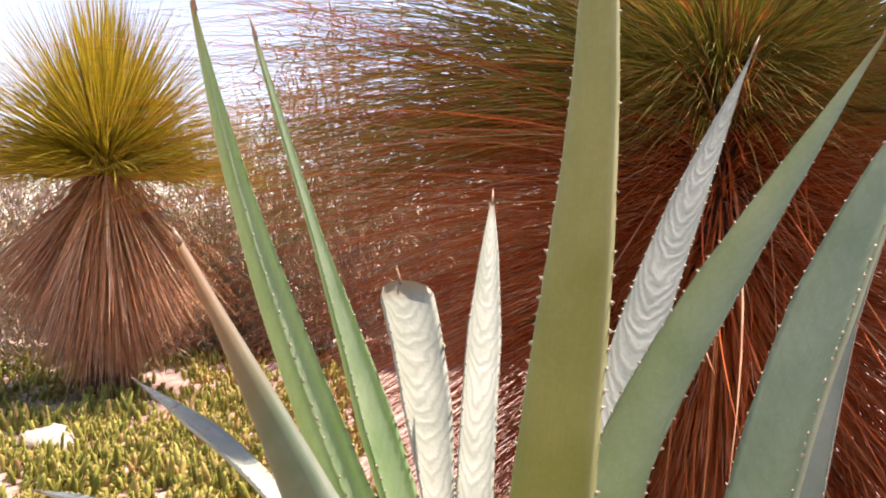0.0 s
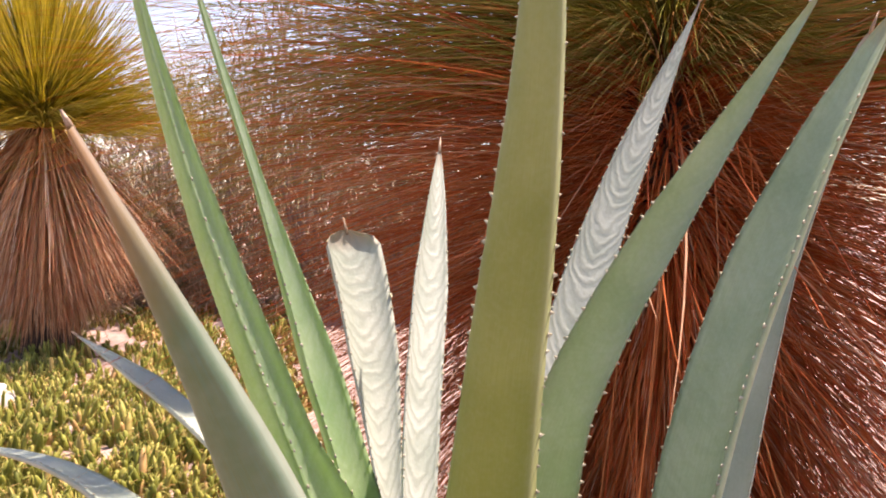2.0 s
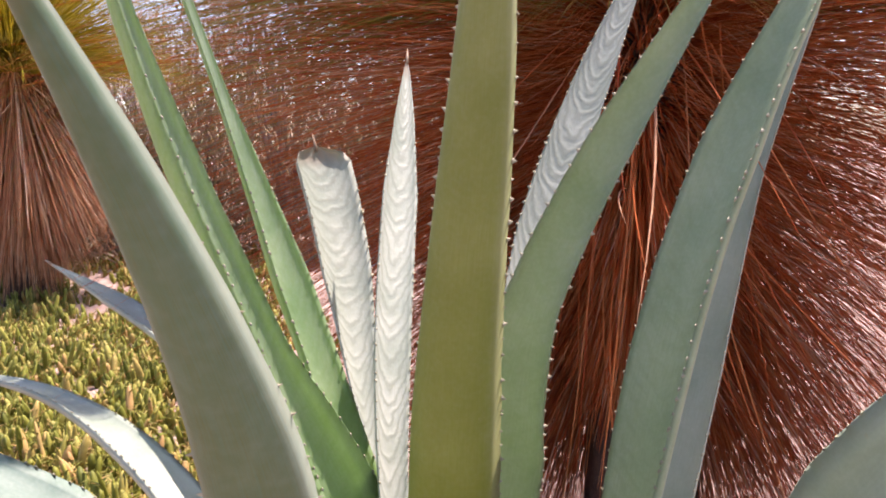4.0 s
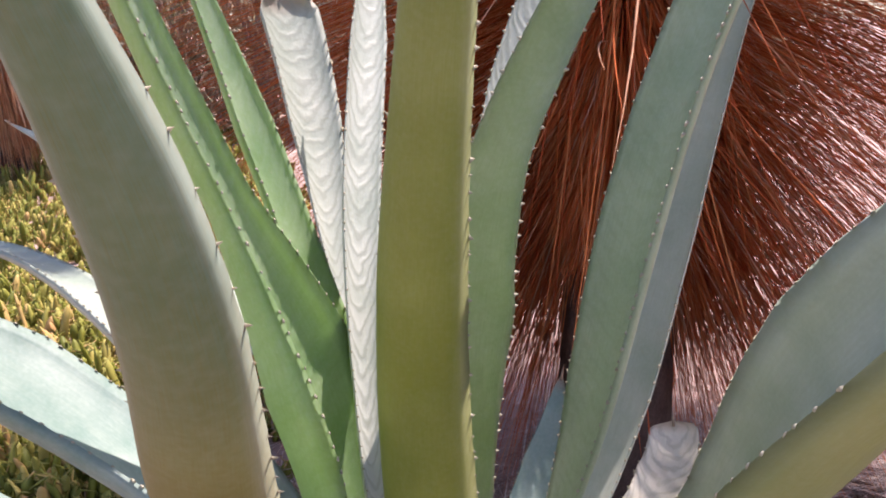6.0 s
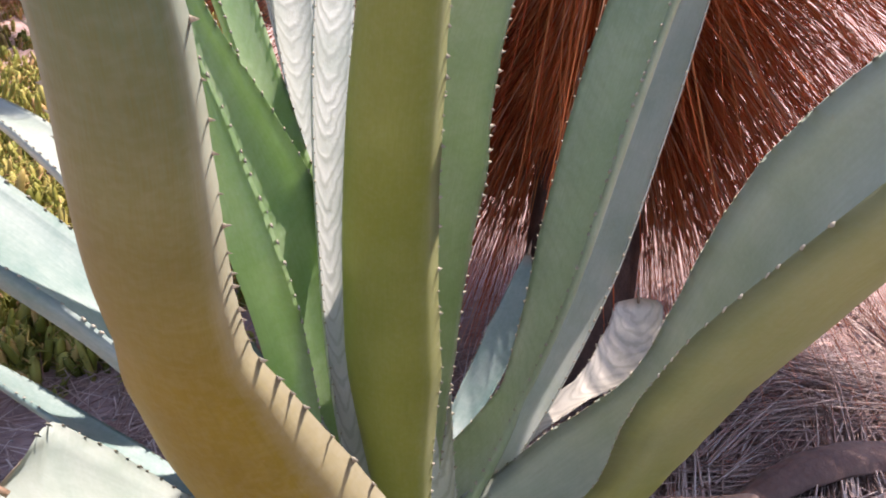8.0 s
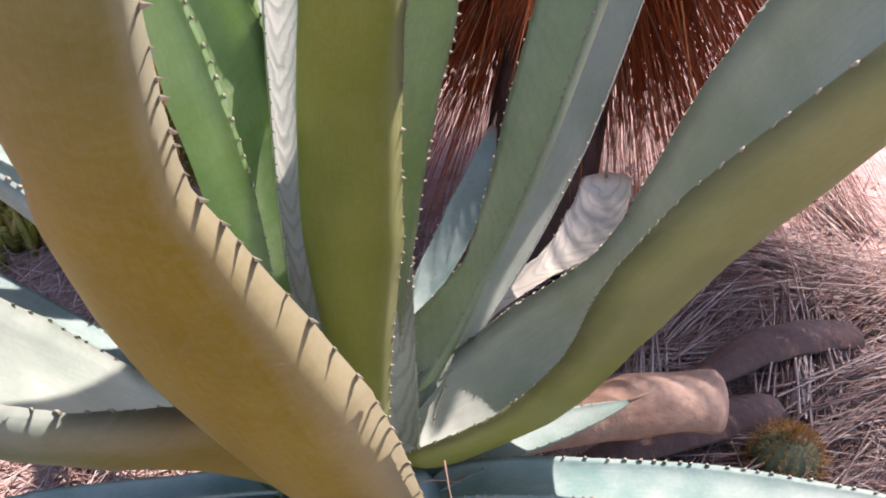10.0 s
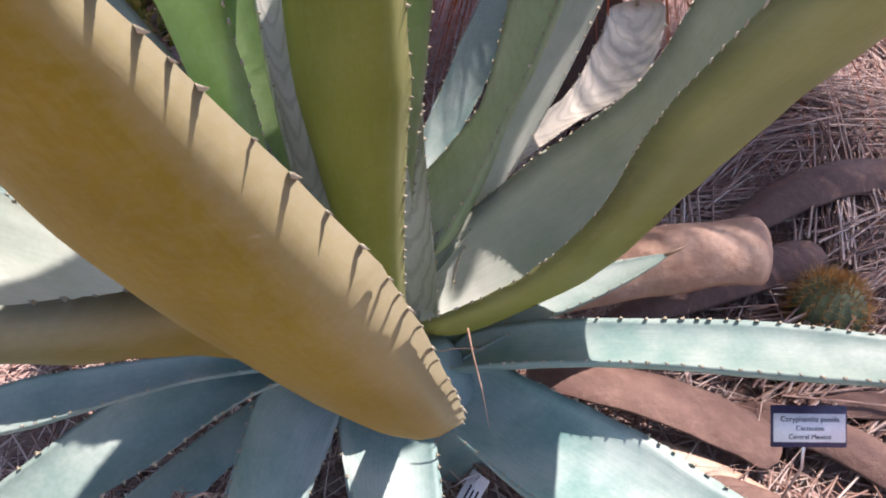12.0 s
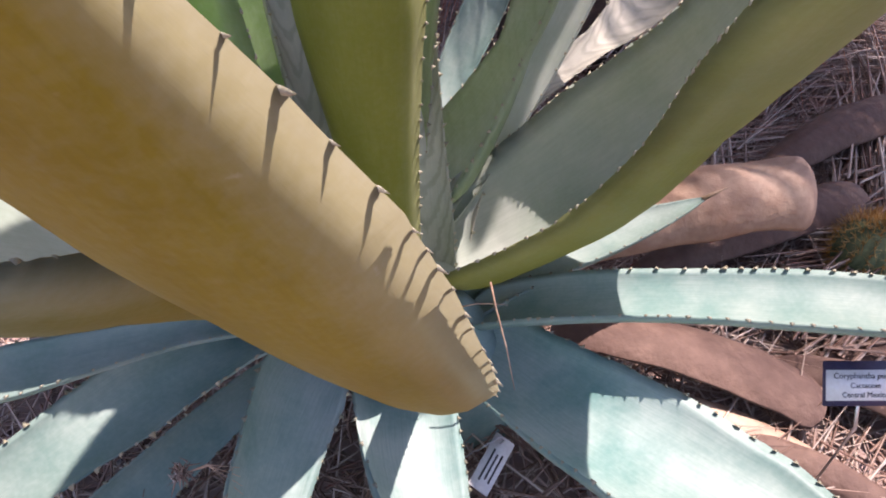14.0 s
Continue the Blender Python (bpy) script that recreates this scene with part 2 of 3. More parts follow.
def agave_leaf(p0, p1, p2, p3, widths, mat, turn=(0.0, 0.0), channel=0.26, belly=1.0, root=None, base_width=0.12, nose=0.0, spine=0.03, spacing=0.024, tooth=0.0050, label=""):
    """A thick channelled leaf along a curve, with its hollow side towards the plant's axis, toothed margins and an end spine.
    turn: how far the leaf is rolled about its own length at its base and at its tip, in degrees."""
    p = [Vector(q) for q in (p0, p1, p2, p3)]
    rings, across = 72, 10
    blunt = 0.965 if widths[5] > 0.08 else 0.9
    path = leaf_path(p, root, rings)
    length = sum((path[i + 1][0] - path[i][0]).length for i in range(len(path) - 1))
    m = bezier(p, 0.6)
    inward = Vector((CENTRE.x - m.x, CENTRE.y - m.y, 0)).normalized() + Vector((0, 0, 0.75))
    bm = bmesh.new()
    uvl, run = bm.loops.layers.uv.new("UVMap"), bm.loops.layers.uv.new("Run")
    seed = agave_rng.random() * 50
    rows, margins = [], ([], [])
    for i, (c, s) in enumerate(path):
        d = (path[min(i + 1, len(path) - 1)][0] - path[max(i - 1, 0)][0]).normalized()
        n = (inward - inward.dot(d) * d).normalized()
        n = Matrix.Rotation(radians(turn[0] + (turn[1] - turn[0]) * max(0.0, s)), 3, d) @ n
        side = d.cross(n).normalized()
        k = max(0.0, s) * 5
        j = min(int(k), 4)
        wd = widths[j] + (widths[j + 1] - widths[j]) * (k - j)
        if s < 0:
            wd = base_width + (0.0 if nose else widths[0] - base_width) * (1 + s) ** 2
        if 0 <= s < nose:
            wd = base_width + (wd - base_width) * math.sqrt(1 - ((nose - s) / nose) ** 2)
        wd = max(wd, 0.002) * (1 + 0.02 * noise.noise((seed, s * 9, 0)))
        if s < 0.06 and not root:
            wd = max(0.02, wd * math.sqrt(max(0.0, 1 - ((0.06 - s) / 0.063) ** 2)))
        if s > blunt:
            wd = max(0.0015, wd * math.sqrt(max(0.0, 1 - ((s - blunt) / (1 - blunt)) ** 2)))
        s = max(0.0, s)
        half = wd / 2
        hollow = channel * wd * (1 - 0.35 * s)
        thick = (0.16 - 0.05 * s) * wd * (1 + (belly - 1) * (1 - s)) + 0.003
        upper, lower = [], []
        for a in range(across + 1):
            v = -1 + 2 * a / across
            ripple = 0.010 * wd * noise.noise((seed + v * 2, s * 14, 5))
            x = half * math.sin(v * 1.25) / math.sin(1.25)
            up = hollow * (v * v - 0.35) + ripple
            if a in (0, across):
                # the margin bows in and out between its teeth
                x *= 1 + 0.035 * noise.noise((seed + v, s * 60, 3))
            edge = math.sqrt(max(0.0, 1 - v * v))
            upper.append(bm.verts.new(c + side * x + n * up))
            lower.append(None if a in (0, across) else bm.verts.new(c + side * x + n * (up - thick * edge - 0.0015)))
        lower[0], lower[across] = upper[0], upper[across]
        margins[0].append((upper[0].co.copy(), -side, d, wd))
        margins[1].append((upper[across].co.copy(), side, d, wd))
        rows.append((upper, lower))
    count = len(rows) - 1
    for i in range(count):
        for strip, flip in ((0, False), (1, True)):
            r0, r1 = rows[i][strip], rows[i + 1][strip]
            for a in range(across):
                q = [r0[a], r0[a + 1], r1[a + 1], r1[a]]
                us = [(a, i), (a + 1, i), (a + 1, i + 1), (a, i + 1)]
                if flip:
                    q, us = q[::-1], us[::-1]
                f = bm.faces.new(q)
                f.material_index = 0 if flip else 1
                for lp, (ua, ui) in zip(f.loops, us):
                    lp[uvl].uv = (ua / across, ui / count * length / 0.12)
                    lp[run].uv = (ua / across, ui / count)
    leaf = part("leaf", bm, mat, agave, label)
    # undersides keep the backlit tint in their colour, upper sides stay pale
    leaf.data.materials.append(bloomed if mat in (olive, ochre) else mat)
    # margin teeth, hooked a little towards the tip or back
    bm = bmesh.new()
    for edge in margins:
        gone = 0.0
        for i in range(1, count):
            a, b = edge[i], edge[i + 1]
            gap = (b[0] - a[0]).length
            gone += gap
            while gone > spacing and gap > 1e-5 and 0.02 < i / count < 0.93:
                gone -= spacing * agave_rng.uniform(0.5, 1.5)
                f = 1 - max(0.0, min(1.0, gone / gap))
                o = a[0].lerp(b[0], f)
                out, d = a[1], a[2]
                up = out.cross(d)
                size = agave_rng.uniform(0.6, 1.2) * min(tooth, 0.06 * a[3])
                hook = agave_rng.uniform(-0.3, 1.0)
                root_ring = [bm.verts.new(o + d * (q * size * 0.85) - out * 0.0015 + up * (r * size * 0.30)) for q, r in ((-1, 0), (0, 1), (1, 0), (0, -1))]
                peak = bm.verts.new(o + out * size + d * (hook * size))
                for j in range(4):
                    bm.faces.new((root_ring[j], root_ring[(j + 1) % 4], peak))
    tagged(part("margin_teeth", bm, tooth_mat, leaf), "small pale hooked teeth along the leaf margins", kind="stuff")
    bm = bmesh.new()
    end, d = bezier(p, 1), (p[3] - p[2]).normalized()
    limb(bm, [end - d * spine * 0.4, end + d * spine * 0.27, end + d * spine], [0.0035 if spine > 0.01 else 0.001, 0.0028 if spine > 0.01 else 0.0008, 0.0003], 6)
    part("end_spine", bm, spine_mat, leaf, "dark brown end spine")
    return leaf


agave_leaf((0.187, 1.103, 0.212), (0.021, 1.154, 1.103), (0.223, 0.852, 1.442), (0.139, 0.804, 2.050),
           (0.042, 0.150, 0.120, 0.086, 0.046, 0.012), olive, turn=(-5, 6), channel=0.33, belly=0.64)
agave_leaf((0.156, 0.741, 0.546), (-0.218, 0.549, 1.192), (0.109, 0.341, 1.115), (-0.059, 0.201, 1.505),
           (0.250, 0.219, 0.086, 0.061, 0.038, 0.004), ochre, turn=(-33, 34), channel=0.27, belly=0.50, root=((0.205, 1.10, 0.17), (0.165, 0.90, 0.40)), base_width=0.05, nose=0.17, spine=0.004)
agave_leaf((0.021, 1.126, 0.192), (0.091, 1.224, 0.905), (-0.195, 1.196, 1.113), (-0.293, 1.003, 1.797),
           (0.122, 0.155, 0.207, 0.091, 0.068, 0.010), fresh, turn=(-10, -9), channel=0.45, belly=1.08)
agave_leaf((0.200, 1.177, 0.159), (0.018, 1.422, 0.859), (-0.142, 1.382, 1.315), (-0.282, 1.280, 1.831),
           (0.102, 0.093, 0.082, 0.083, 0.024, 0.011), fresh, turn=(-0, -2), channel=0.25, belly=1.01)
agave_leaf((0.216, 1.182, 0.155), (-0.016, 1.306, 0.707), (0.035, 1.620, 0.984), (-0.086, 1.796, 1.436),
           (0.101, 0.064, 0.045, 0.045, 0.107, 0.131), printed, turn=(-1, 4), channel=0.37, belly=1.01)
agave_leaf((0.173, 1.166, 0.156), (-0.028, 1.056, 0.841), (0.065, 1.416, 1.157), (0.107, 1.718, 1.603),
           (0.094, 0.054, 0.045, 0.066, 0.068, 0.017), printed, turn=(-2, -3), channel=0.31, belly=1.00)
agave_leaf((0.235, 1.189, 0.162), (0.157, 1.330, 1.055), (0.321, 1.524, 1.296), (0.616, 1.651, 1.896),
           (0.087, 0.061, 0.063, 0.089, 0.066, 0.004), printed, turn=(-0, 2), channel=0.28, belly=1.00)
agave_leaf((0.201, 1.240, 0.216), (0.171, 1.293, 1.082), (0.180, 1.186, 1.144), (0.535, 0.993, 1.769),
           (0.038, 0.116, 0.154, 0.084, 0.060, 0.007), green, turn=(4, 5), channel=0.30, belly=1.00)
agave_leaf((0.240, 1.300, 0.282), (0.500, 1.209, 0.714), (0.352, 1.281, 1.100), (0.784, 1.267, 1.796),
           (0.146, 0.053, 0.102, 0.119, 0.111, 0.039), pale, turn=(-6, 0), channel=0.38, belly=0.80)
agave_leaf((0.231, 1.190, 0.234), (0.711, 1.094, 0.570), (0.361, 0.918, 0.784), (0.564, 0.628, 1.190),
           (0.196, 0.240, 0.198, 0.240, 0.274, 0.243), olive, turn=(22, 15), channel=0.44, belly=0.50)
agave_leaf((0.207, 1.122, 0.187), (-0.044, 0.911, 0.603), (-0.172, 0.707, 0.757), (-0.242, 0.720, 0.801),
           (0.107, 0.121, 0.153, 0.210, 0.206, 0.098), ochre, turn=(45, -22), channel=0.39, belly=1.61)
agave_leaf((0.208, 1.113, 0.146), (-0.025, 1.092, 0.559), (-0.269, 1.155, 0.857), (-0.613, 1.117, 1.057),
           (0.115, 0.150, 0.161, 0.160, 0.190, 0.099), glaucous, turn=(4, -3), channel=0.25, belly=1.29)
agave_leaf((0.188, 1.134, 0.155), (-0.026, 0.991, 0.474), (-0.307, 1.238, 0.502), (-0.656, 1.451, 0.602),
           (0.101, 0.068, 0.045, 0.071, 0.062, 0.018), glaucous, turn=(1, 1), channel=0.22, belly=0.98)
agave_leaf((0.190, 1.143, 0.170), (-0.035, 1.096, 0.350), (-0.338, 0.963, 0.314), (-0.650, 0.936, 0.339),
           (0.073, 0.052, 0.045, 0.076, 0.058, 0.013), glaucous, turn=(0, -1), channel=0.26, belly=0.98)
agave_leaf((0.198, 1.147, 0.171), (0.007, 1.129, 0.308), (-0.182, 0.966, 0.285), (-0.462, 0.807, 0.203),
           (0.074, 0.069, 0.071, 0.106, 0.082, 0.024), glaucous, turn=(1, 1), channel=0.27, belly=0.97)
agave_leaf((0.167, 1.152, 0.177), (-0.087, 1.096, 0.184), (-0.273, 0.930, -0.013), (-0.547, 0.827, -0.066),
           (0.073, 0.055, 0.067, 0.084, 0.063, 0.014), glaucous, turn=(-1, -0), channel=0.26, belly=0.93)
agave_leaf((0.140, 1.143, 0.166), (-0.007, 1.107, 0.253), (-0.002, 0.853, 0.171), (-0.164, 0.624, 0.060),
           (0.099, 0.110, 0.123, 0.113, 0.074, 0.015), glaucous, turn=(2, 1), channel=0.27, belly=0.96)
agave_leaf((0.179, 1.100, 0.136), (0.121, 0.957, 0.168), (0.186, 0.750, 0.104), (0.194, 0.552, 0.008),
           (0.147, 0.141, 0.142, 0.113, 0.065, 0.008), glaucous, turn=(2, 1), channel=0.26, belly=0.97)
agave_leaf((0.279, 1.098, 0.159), (0.377, 0.883, 0.209), (0.569, 0.695, 0.206), (0.772, 0.545, 0.175),
           (0.124, 0.154, 0.189, 0.179, 0.100, 0.010), glaucous, turn=(1, 4), channel=0.29, belly=1.02)
agave_leaf((0.274, 1.141, 0.177), (0.428, 1.032, 0.329), (0.721, 0.890, 0.370), (1.010, 0.760, 0.404),
           (0.076, 0.086, 0.084, 0.097, 0.079, 0.026), glaucous, turn=(-0, 1), channel=0.27, belly=0.97)
agave_leaf((0.270, 1.158, 0.170), (0.367, 1.142, 0.276), (0.515, 1.176, 0.267), (0.639, 1.187, 0.314),
           (0.065, 0.070, 0.071, 0.068, 0.043, 0.004), glaucous, turn=(0, 0), channel=0.26, belly=1.00)
agave_leaf((0.250, 1.196, 0.171), (0.301, 1.403, 0.501), (0.624, 1.349, 0.411), (0.664, 1.544, 0.582),
           (0.077, 0.062, 0.045, 0.045, 0.104, 0.098), dry, turn=(1, 8), channel=0.19, belly=1.00)
agave_leaf((0.213, 1.230, 0.218), (0.579, 1.377, 0.571), (0.612, 1.554, 1.049), (0.836, 1.433, 1.795),
           (0.019, 0.048, 0.081, 0.067, 0.028, 0.051), bloomed, turn=(-1, -0), channel=0.24, belly=0.95)
agave_leaf((0.231, 1.202, 0.161), (0.242, 1.515, 0.411), (0.337, 1.396, 0.353), (0.476, 1.723, 0.615),
           (0.059, 0.045, 0.045, 0.064, 0.072, 0.030), glaucous, turn=(0, -2), channel=0.26, belly=1.00)
agave_leaf((0.149, 1.212, 0.227), (-0.051, 1.226, 1.047), (-0.322, 1.620, 1.075), (-0.768, 2.128, 1.166),
           (0.103, 0.090, 0.070, 0.049, 0.069, 0.005), bloomed, turn=(-0, 0), channel=0.24, belly=0.95)
agave_leaf((0.148, 1.186, 0.210), (-0.216, 1.205, 0.859), (-0.411, 1.631, 0.985), (-0.911, 1.909, 0.950),
           (0.099, 0.095, 0.095, 0.096, 0.062, 0.018), bloomed, turn=(1, 2), channel=0.28, belly=1.01)


def agave_core():
    bm = bmesh.new()
    limb(bm, [(0.25, 1.12, -0.05), (0.25, 1.12, 0.08), (0.25, 1.13, 0.17), (0.25, 1.14, 0.22)], [0.11, 0.11, 0.06, 0.02], 14)
    part("core", bm, glaucous, agave)


agave_core()


# ---- grass trees: a head of long thin leaves over a skirt of dead ones ----
def grass_tree(x, y, head, n_green, n_dead, length, width, top_mat, low_mat, trunk, seed, label, skirt_low, spread=1.0, sun_gap=0.0, sun_gap_az=0.0, hang=(18, 88)):
    """Leaves around one bearing are shortened by a share so sun reaches the neighbour."""
    rng = np.random.default_rng(seed)
    tree = tagged(new("grass_tree"), label, "grass tree")
    z0 = ground_height(x, y)
    bm = bmesh.new()
    limb(bm, [(x, y, z0 - 0.1), (x + 0.01, y, z0 + (head - z0) * 0.4), (x - 0.01, y, head - 0.1), (x, y, head + 0.05)], [trunk * 1.15, trunk, trunk * 0.95, trunk * 0.6], 16)
    part("trunk", bm, bark, tree)
    az = rng.uniform(0, 2 * math.pi, n_green)
    el = np.radians(2 + 86 * rng.uniform(0, 1, n_green) ** 1.7)
    way = direction(az, el)
    start = np.array([x, y, head]) + way * trunk * 0.9
    start[:, 2] += rng.uniform(-0.08, 0.08, n_green)
    le = length * rng.uniform(0.65, 1.15, n_green) * (1 - sun_gap * (np.cos(az - sun_gap_az) > 0.6))
    dr = rng.uniform(0.12, 0.5, n_green) * np.cos(el) * spread
    tagged(strands("green_leaves", start, way, le, dr, width, top_mat, tree, rng=rng), kind="stuff")
    az = rng.uniform(0, 2 * math.pi, n_dead)
    u = rng.uniform(0, 1, n_dead)
    el = np.radians(hang[0] - hang[1] * u + rng.normal(0, 10, n_dead)).clip(-1.45, 0.4)
    way = direction(az, el)
    start = np.array([x, y, 0.0]) + direction(az, el * 0) * trunk * 0.9
    start[:, 2] = head - 0.05 - u * (head - skirt_low) * rng.uniform(0.75, 1.0, n_dead)
    le = length * rng.uniform(0.7, 1.1, n_dead) * (1.05 - 0.5 * u) * (1 - sun_gap * (np.cos(az - sun_gap_az) > 0.6))
    dr = rng.uniform(0.05, 0.35, n_dead) * np.cos(el) * spread
    floor = np.maximum(0.15, start[:, 2] - z0 - 0.02)
    fall = le * (np.maximum(0.0, -np.sin(el)) + dr)
    le = le * np.minimum(1, floor / np.maximum(fall, 1e-3))
    tagged(strands("dead_leaves", start, way, le, dr, width, low_mat, tree, rng=rng), "hanging skirt of dry reddish brown leaves", kind="stuff")
    n = 90
    az = sun_gap_az + rng.uniform(-1.3, 1.3, n)
    el = np.radians(rng.normal(-58, 26, n)).clip(-1.5, 0.2)
    start = np.array([x, y, 0.0]) + direction(az, el * 0) * trunk * 1.9
    start[:, 2] = rng.uniform(head - 0.75, head - 0.1, n)
    le = np.minimum(length * rng.uniform(0.3, 0.65, n), (start[:, 2] - z0 - 0.05))
    tagged(strands("loose_straw", start, direction(az, el), le, rng.uniform(0, 0.12, n), width * rng.uniform(0.7, 1.4, (n, 1)), low_mat, tree, rng=rng, sway=0.12), "dry straws hanging loose over the skirt", kind="stuff")
    return tree


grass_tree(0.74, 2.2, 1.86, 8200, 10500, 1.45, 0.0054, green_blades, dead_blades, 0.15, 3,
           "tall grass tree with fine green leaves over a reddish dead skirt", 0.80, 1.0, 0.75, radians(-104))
grass_tree(-3.15, 7.9, 2.22, 3200, 3600, 1.5, 0.017, yellow_blades, tan_blades, 0.20, 8,
           "yellow-green grass tree with a hanging brown skirt, sunlit from above", 0.95, 0.45, hang=(-46, 40))


# ---- low succulents on the open ground ----
def ground_cover():
    """A low carpet of small fleshy stems and leaves on the open bed."""
    rng = random.Random(12)
    nrng = np.random.default_rng(12)
    bm = bmesh.new()
    starts, ways, lens = [], [], []
    for _ in range(320):
        y = 2.4 + 8.6 * rng.random() ** 1.15
        x = rng.uniform(-0.66 * y, -0.10 * y)
        r, size = rng.uniform(0.15, 0.44), rng.uniform(0.07, 0.16)
        for _ in range(28):
            a, q = rng.uniform(0, 6.283), r * math.sqrt(rng.random())
            px, py = x + q * math.cos(a), y + q * math.sin(a)
            h = size * rng.uniform(0.5, 1.5) * (1.2 - 0.6 * q / r)
            w = rng.uniform(0.010, 0.022)
            o = Vector((px, py, ground_height(px, py) - 0.01))
            lean = Vector((rng.uniform(-0.4, 0.4), rng.uniform(-0.4, 0.4), 1)) * h
            limb(bm, [o, o + lean * 0.4, o + lean * 0.8, o + lean * 0.97, o + lean * 1.03], [w * 0.7, w, w * 0.95, w * 0.55, w * 0.12], 5)
            for _ in range(9):
                b, e = rng.uniform(0, 6.283), rng.uniform(-0.1, 1.2)
                starts.append(o + lean * rng.uniform(0.15, 1.0))
                ways.append((math.cos(b) * math.cos(e), math.sin(b) * math.cos(e), math.sin(e)))
                lens.append(rng.uniform(0.025, 0.075))
    thing = tagged(new("ground_cover"), "low yellow-green succulent ground cover carpeting the open soil", "ground cover", kind="stuff")
    tagged(link_mesh("fleshy_stems", bm, cover_mat, thing), kind="stuff")
    n = len(lens)
    tagged(strands("small_leaves", np.array(starts), np.array(ways), np.array(lens), nrng.uniform(0, 0.3, n), 0.012, cover_mat, thing, rings=4, rng=nrng), kind="stuff")


ground_cover()


def rock(x, y, size, seed):
    bm = bmesh.new()
    bmesh.ops.create_icosphere(bm, subdivisions=3, radius=size)
    for v in bm.verts:
        k = 1 + 0.35 * noise.noise(v.co / size * 1.1 + Vector((seed, 0, 0))) + 0.08 * noise.noise(v.co / size * 4)
        v.co = Vector((v.co.x * k * 1.2, v.co.y * k, v.co.z * k * 0.75)) + Vector((x, y, ground_height(x, y) + size * 0.35))
    tagged(link_mesh("rock", bm, rock_mat), "pale weathered rock among the ground cover", "rock")


rock(-2.75, 5.9, 0.17, 3)
rock(-3.0, 4.7, 0.09, 7)


# ---- far shrubs and a bare tree ----
def shrub(cx, cy, r, h, n, seed, mat):
    rng = np.random.default_rng(seed)
    tree = tagged(new("shrub"), "dry beige and olive shrub of fine twigs", "shrub", "far shrubs")
    bm = bmesh.new()
    z0 = ground_height(cx, cy)
    prng = random.Random(seed)
    for _ in range(9):
        a, k = prng.uniform(0, 6.28), prng.uniform(0.3, 0.9)
        limb(bm, [(cx, cy, z0 - 0.05), (cx + 0.4 * k * r * math.cos(a), cy + 0.4 * k * r * math.sin(a), z0 + 0.45 * h), (cx + k * r * math.cos(a), cy + k * r * math.sin(a), z0 + h * prng.uniform(0.7, 1.0))], [0.03, 0.02, 0.005], 5)
    tagged(part("twig_wood", bm, twig_mat, tree), kind="stuff")
    az, q = rng.uniform(0, 6.283, n), r * np.sqrt(rng.uniform(0, 1, n))
    zz = z0 + h * rng.uniform(0.02, 1, n) * np.sqrt(np.maximum(0.05, 1 - (q / r) ** 2 * 0.8)) * (0.8 + 0.25 * np.sin(az * 3 + seed))
    start = np.stack([cx + q * np.cos(az), cy + q * np.sin(az), zz], -1)
    way = direction(rng.uniform(0, 6.283, n), rng.uniform(-0.3, 1.4, n))
    tagged(strands("foliage", start, way, rng.uniform(0.10, 0.32, n), rng.uniform(0, 0.4, n), 0.034, mat, tree, rings=4, rng=rng), kind="stuff")


far_rng = random.Random(77)
for i in range(22):
    y = far_rng.uniform(10.5, 17)
    x = -0.62 * y + (i / 21) * 1.1 * y
    shrub(x, y, far_rng.uniform(1.1, 1.7), far_rng.uniform(2.2, 3.9) + (1.5 if x > -0.3 * y else 0.0), 3600, 300 + i, shrub_mat)


def bare_tree(cx, cy, h, seed):
    rng = random.Random(seed)
    tree = tagged(new("bare_tree"), "leafless grey tree with fine twigs against the sky", "tree")
    bm = bmesh.new()

    def grow(o, d, length, r, level):
        mid = o + d * length * 0.5 + Vector((rng.uniform(-1, 1), rng.uniform(-1, 1), rng.uniform(-0.5, 1))) * length * 0.06
        end = o + d * length
        limb(bm, [o, mid, end], [r, r * 0.8, r * 0.6], 5)
        if level:
            for _ in range(4 if level > 1 else 5):
                q = (d + Vector((rng.uniform(-1, 1), rng.uniform(-1, 1), rng.uniform(-0.3, 0.9))) * 0.75).normalized()
                grow(o + d * length * rng.uniform(0.55, 1), q, length * rng.uniform(0.55, 0.75), r * 0.55, level - 1)

    grow(Vector((cx, cy, ground_height(cx, cy) - 0.1)), Vector((0, 0, 1)), h * 0.35, 0.11, 5)
    tagged(part("twig_wood", bm, twig_mat, tree), kind="stuff")


bare_tree(-8.5, 17.5, 6.0, 5)
bare_tree(-5.2, 18.5, 5.6, 9)


# ---- dead litter on the ground ----
def litter():
    rng = np.random.default_rng(21)
    n = 13000
    x, y = 0.25 + rng.normal(0.2, 1.0, n), 1.25 + rng.normal(0.1, 0.75, n)
    z = np.array([ground_height(a, b) for a, b in zip(x, y)]) + rng.uniform(0.002, 0.04, n)
    way = direction(rng.normal(0.6, 1.1, n), rng.normal(0.0, 0.09, n))
    tagged(strands("dry_leaf_litter", np.stack([x, y, z], -1), way, rng.uniform(0.06, 0.45, n), rng.uniform(0, 0.05, n), 0.0045, straw_blades, rings=5, rng=rng, sway=0.12),
           "pale dry fallen strands lying over the soil", "litter", kind="stuff")


litter()


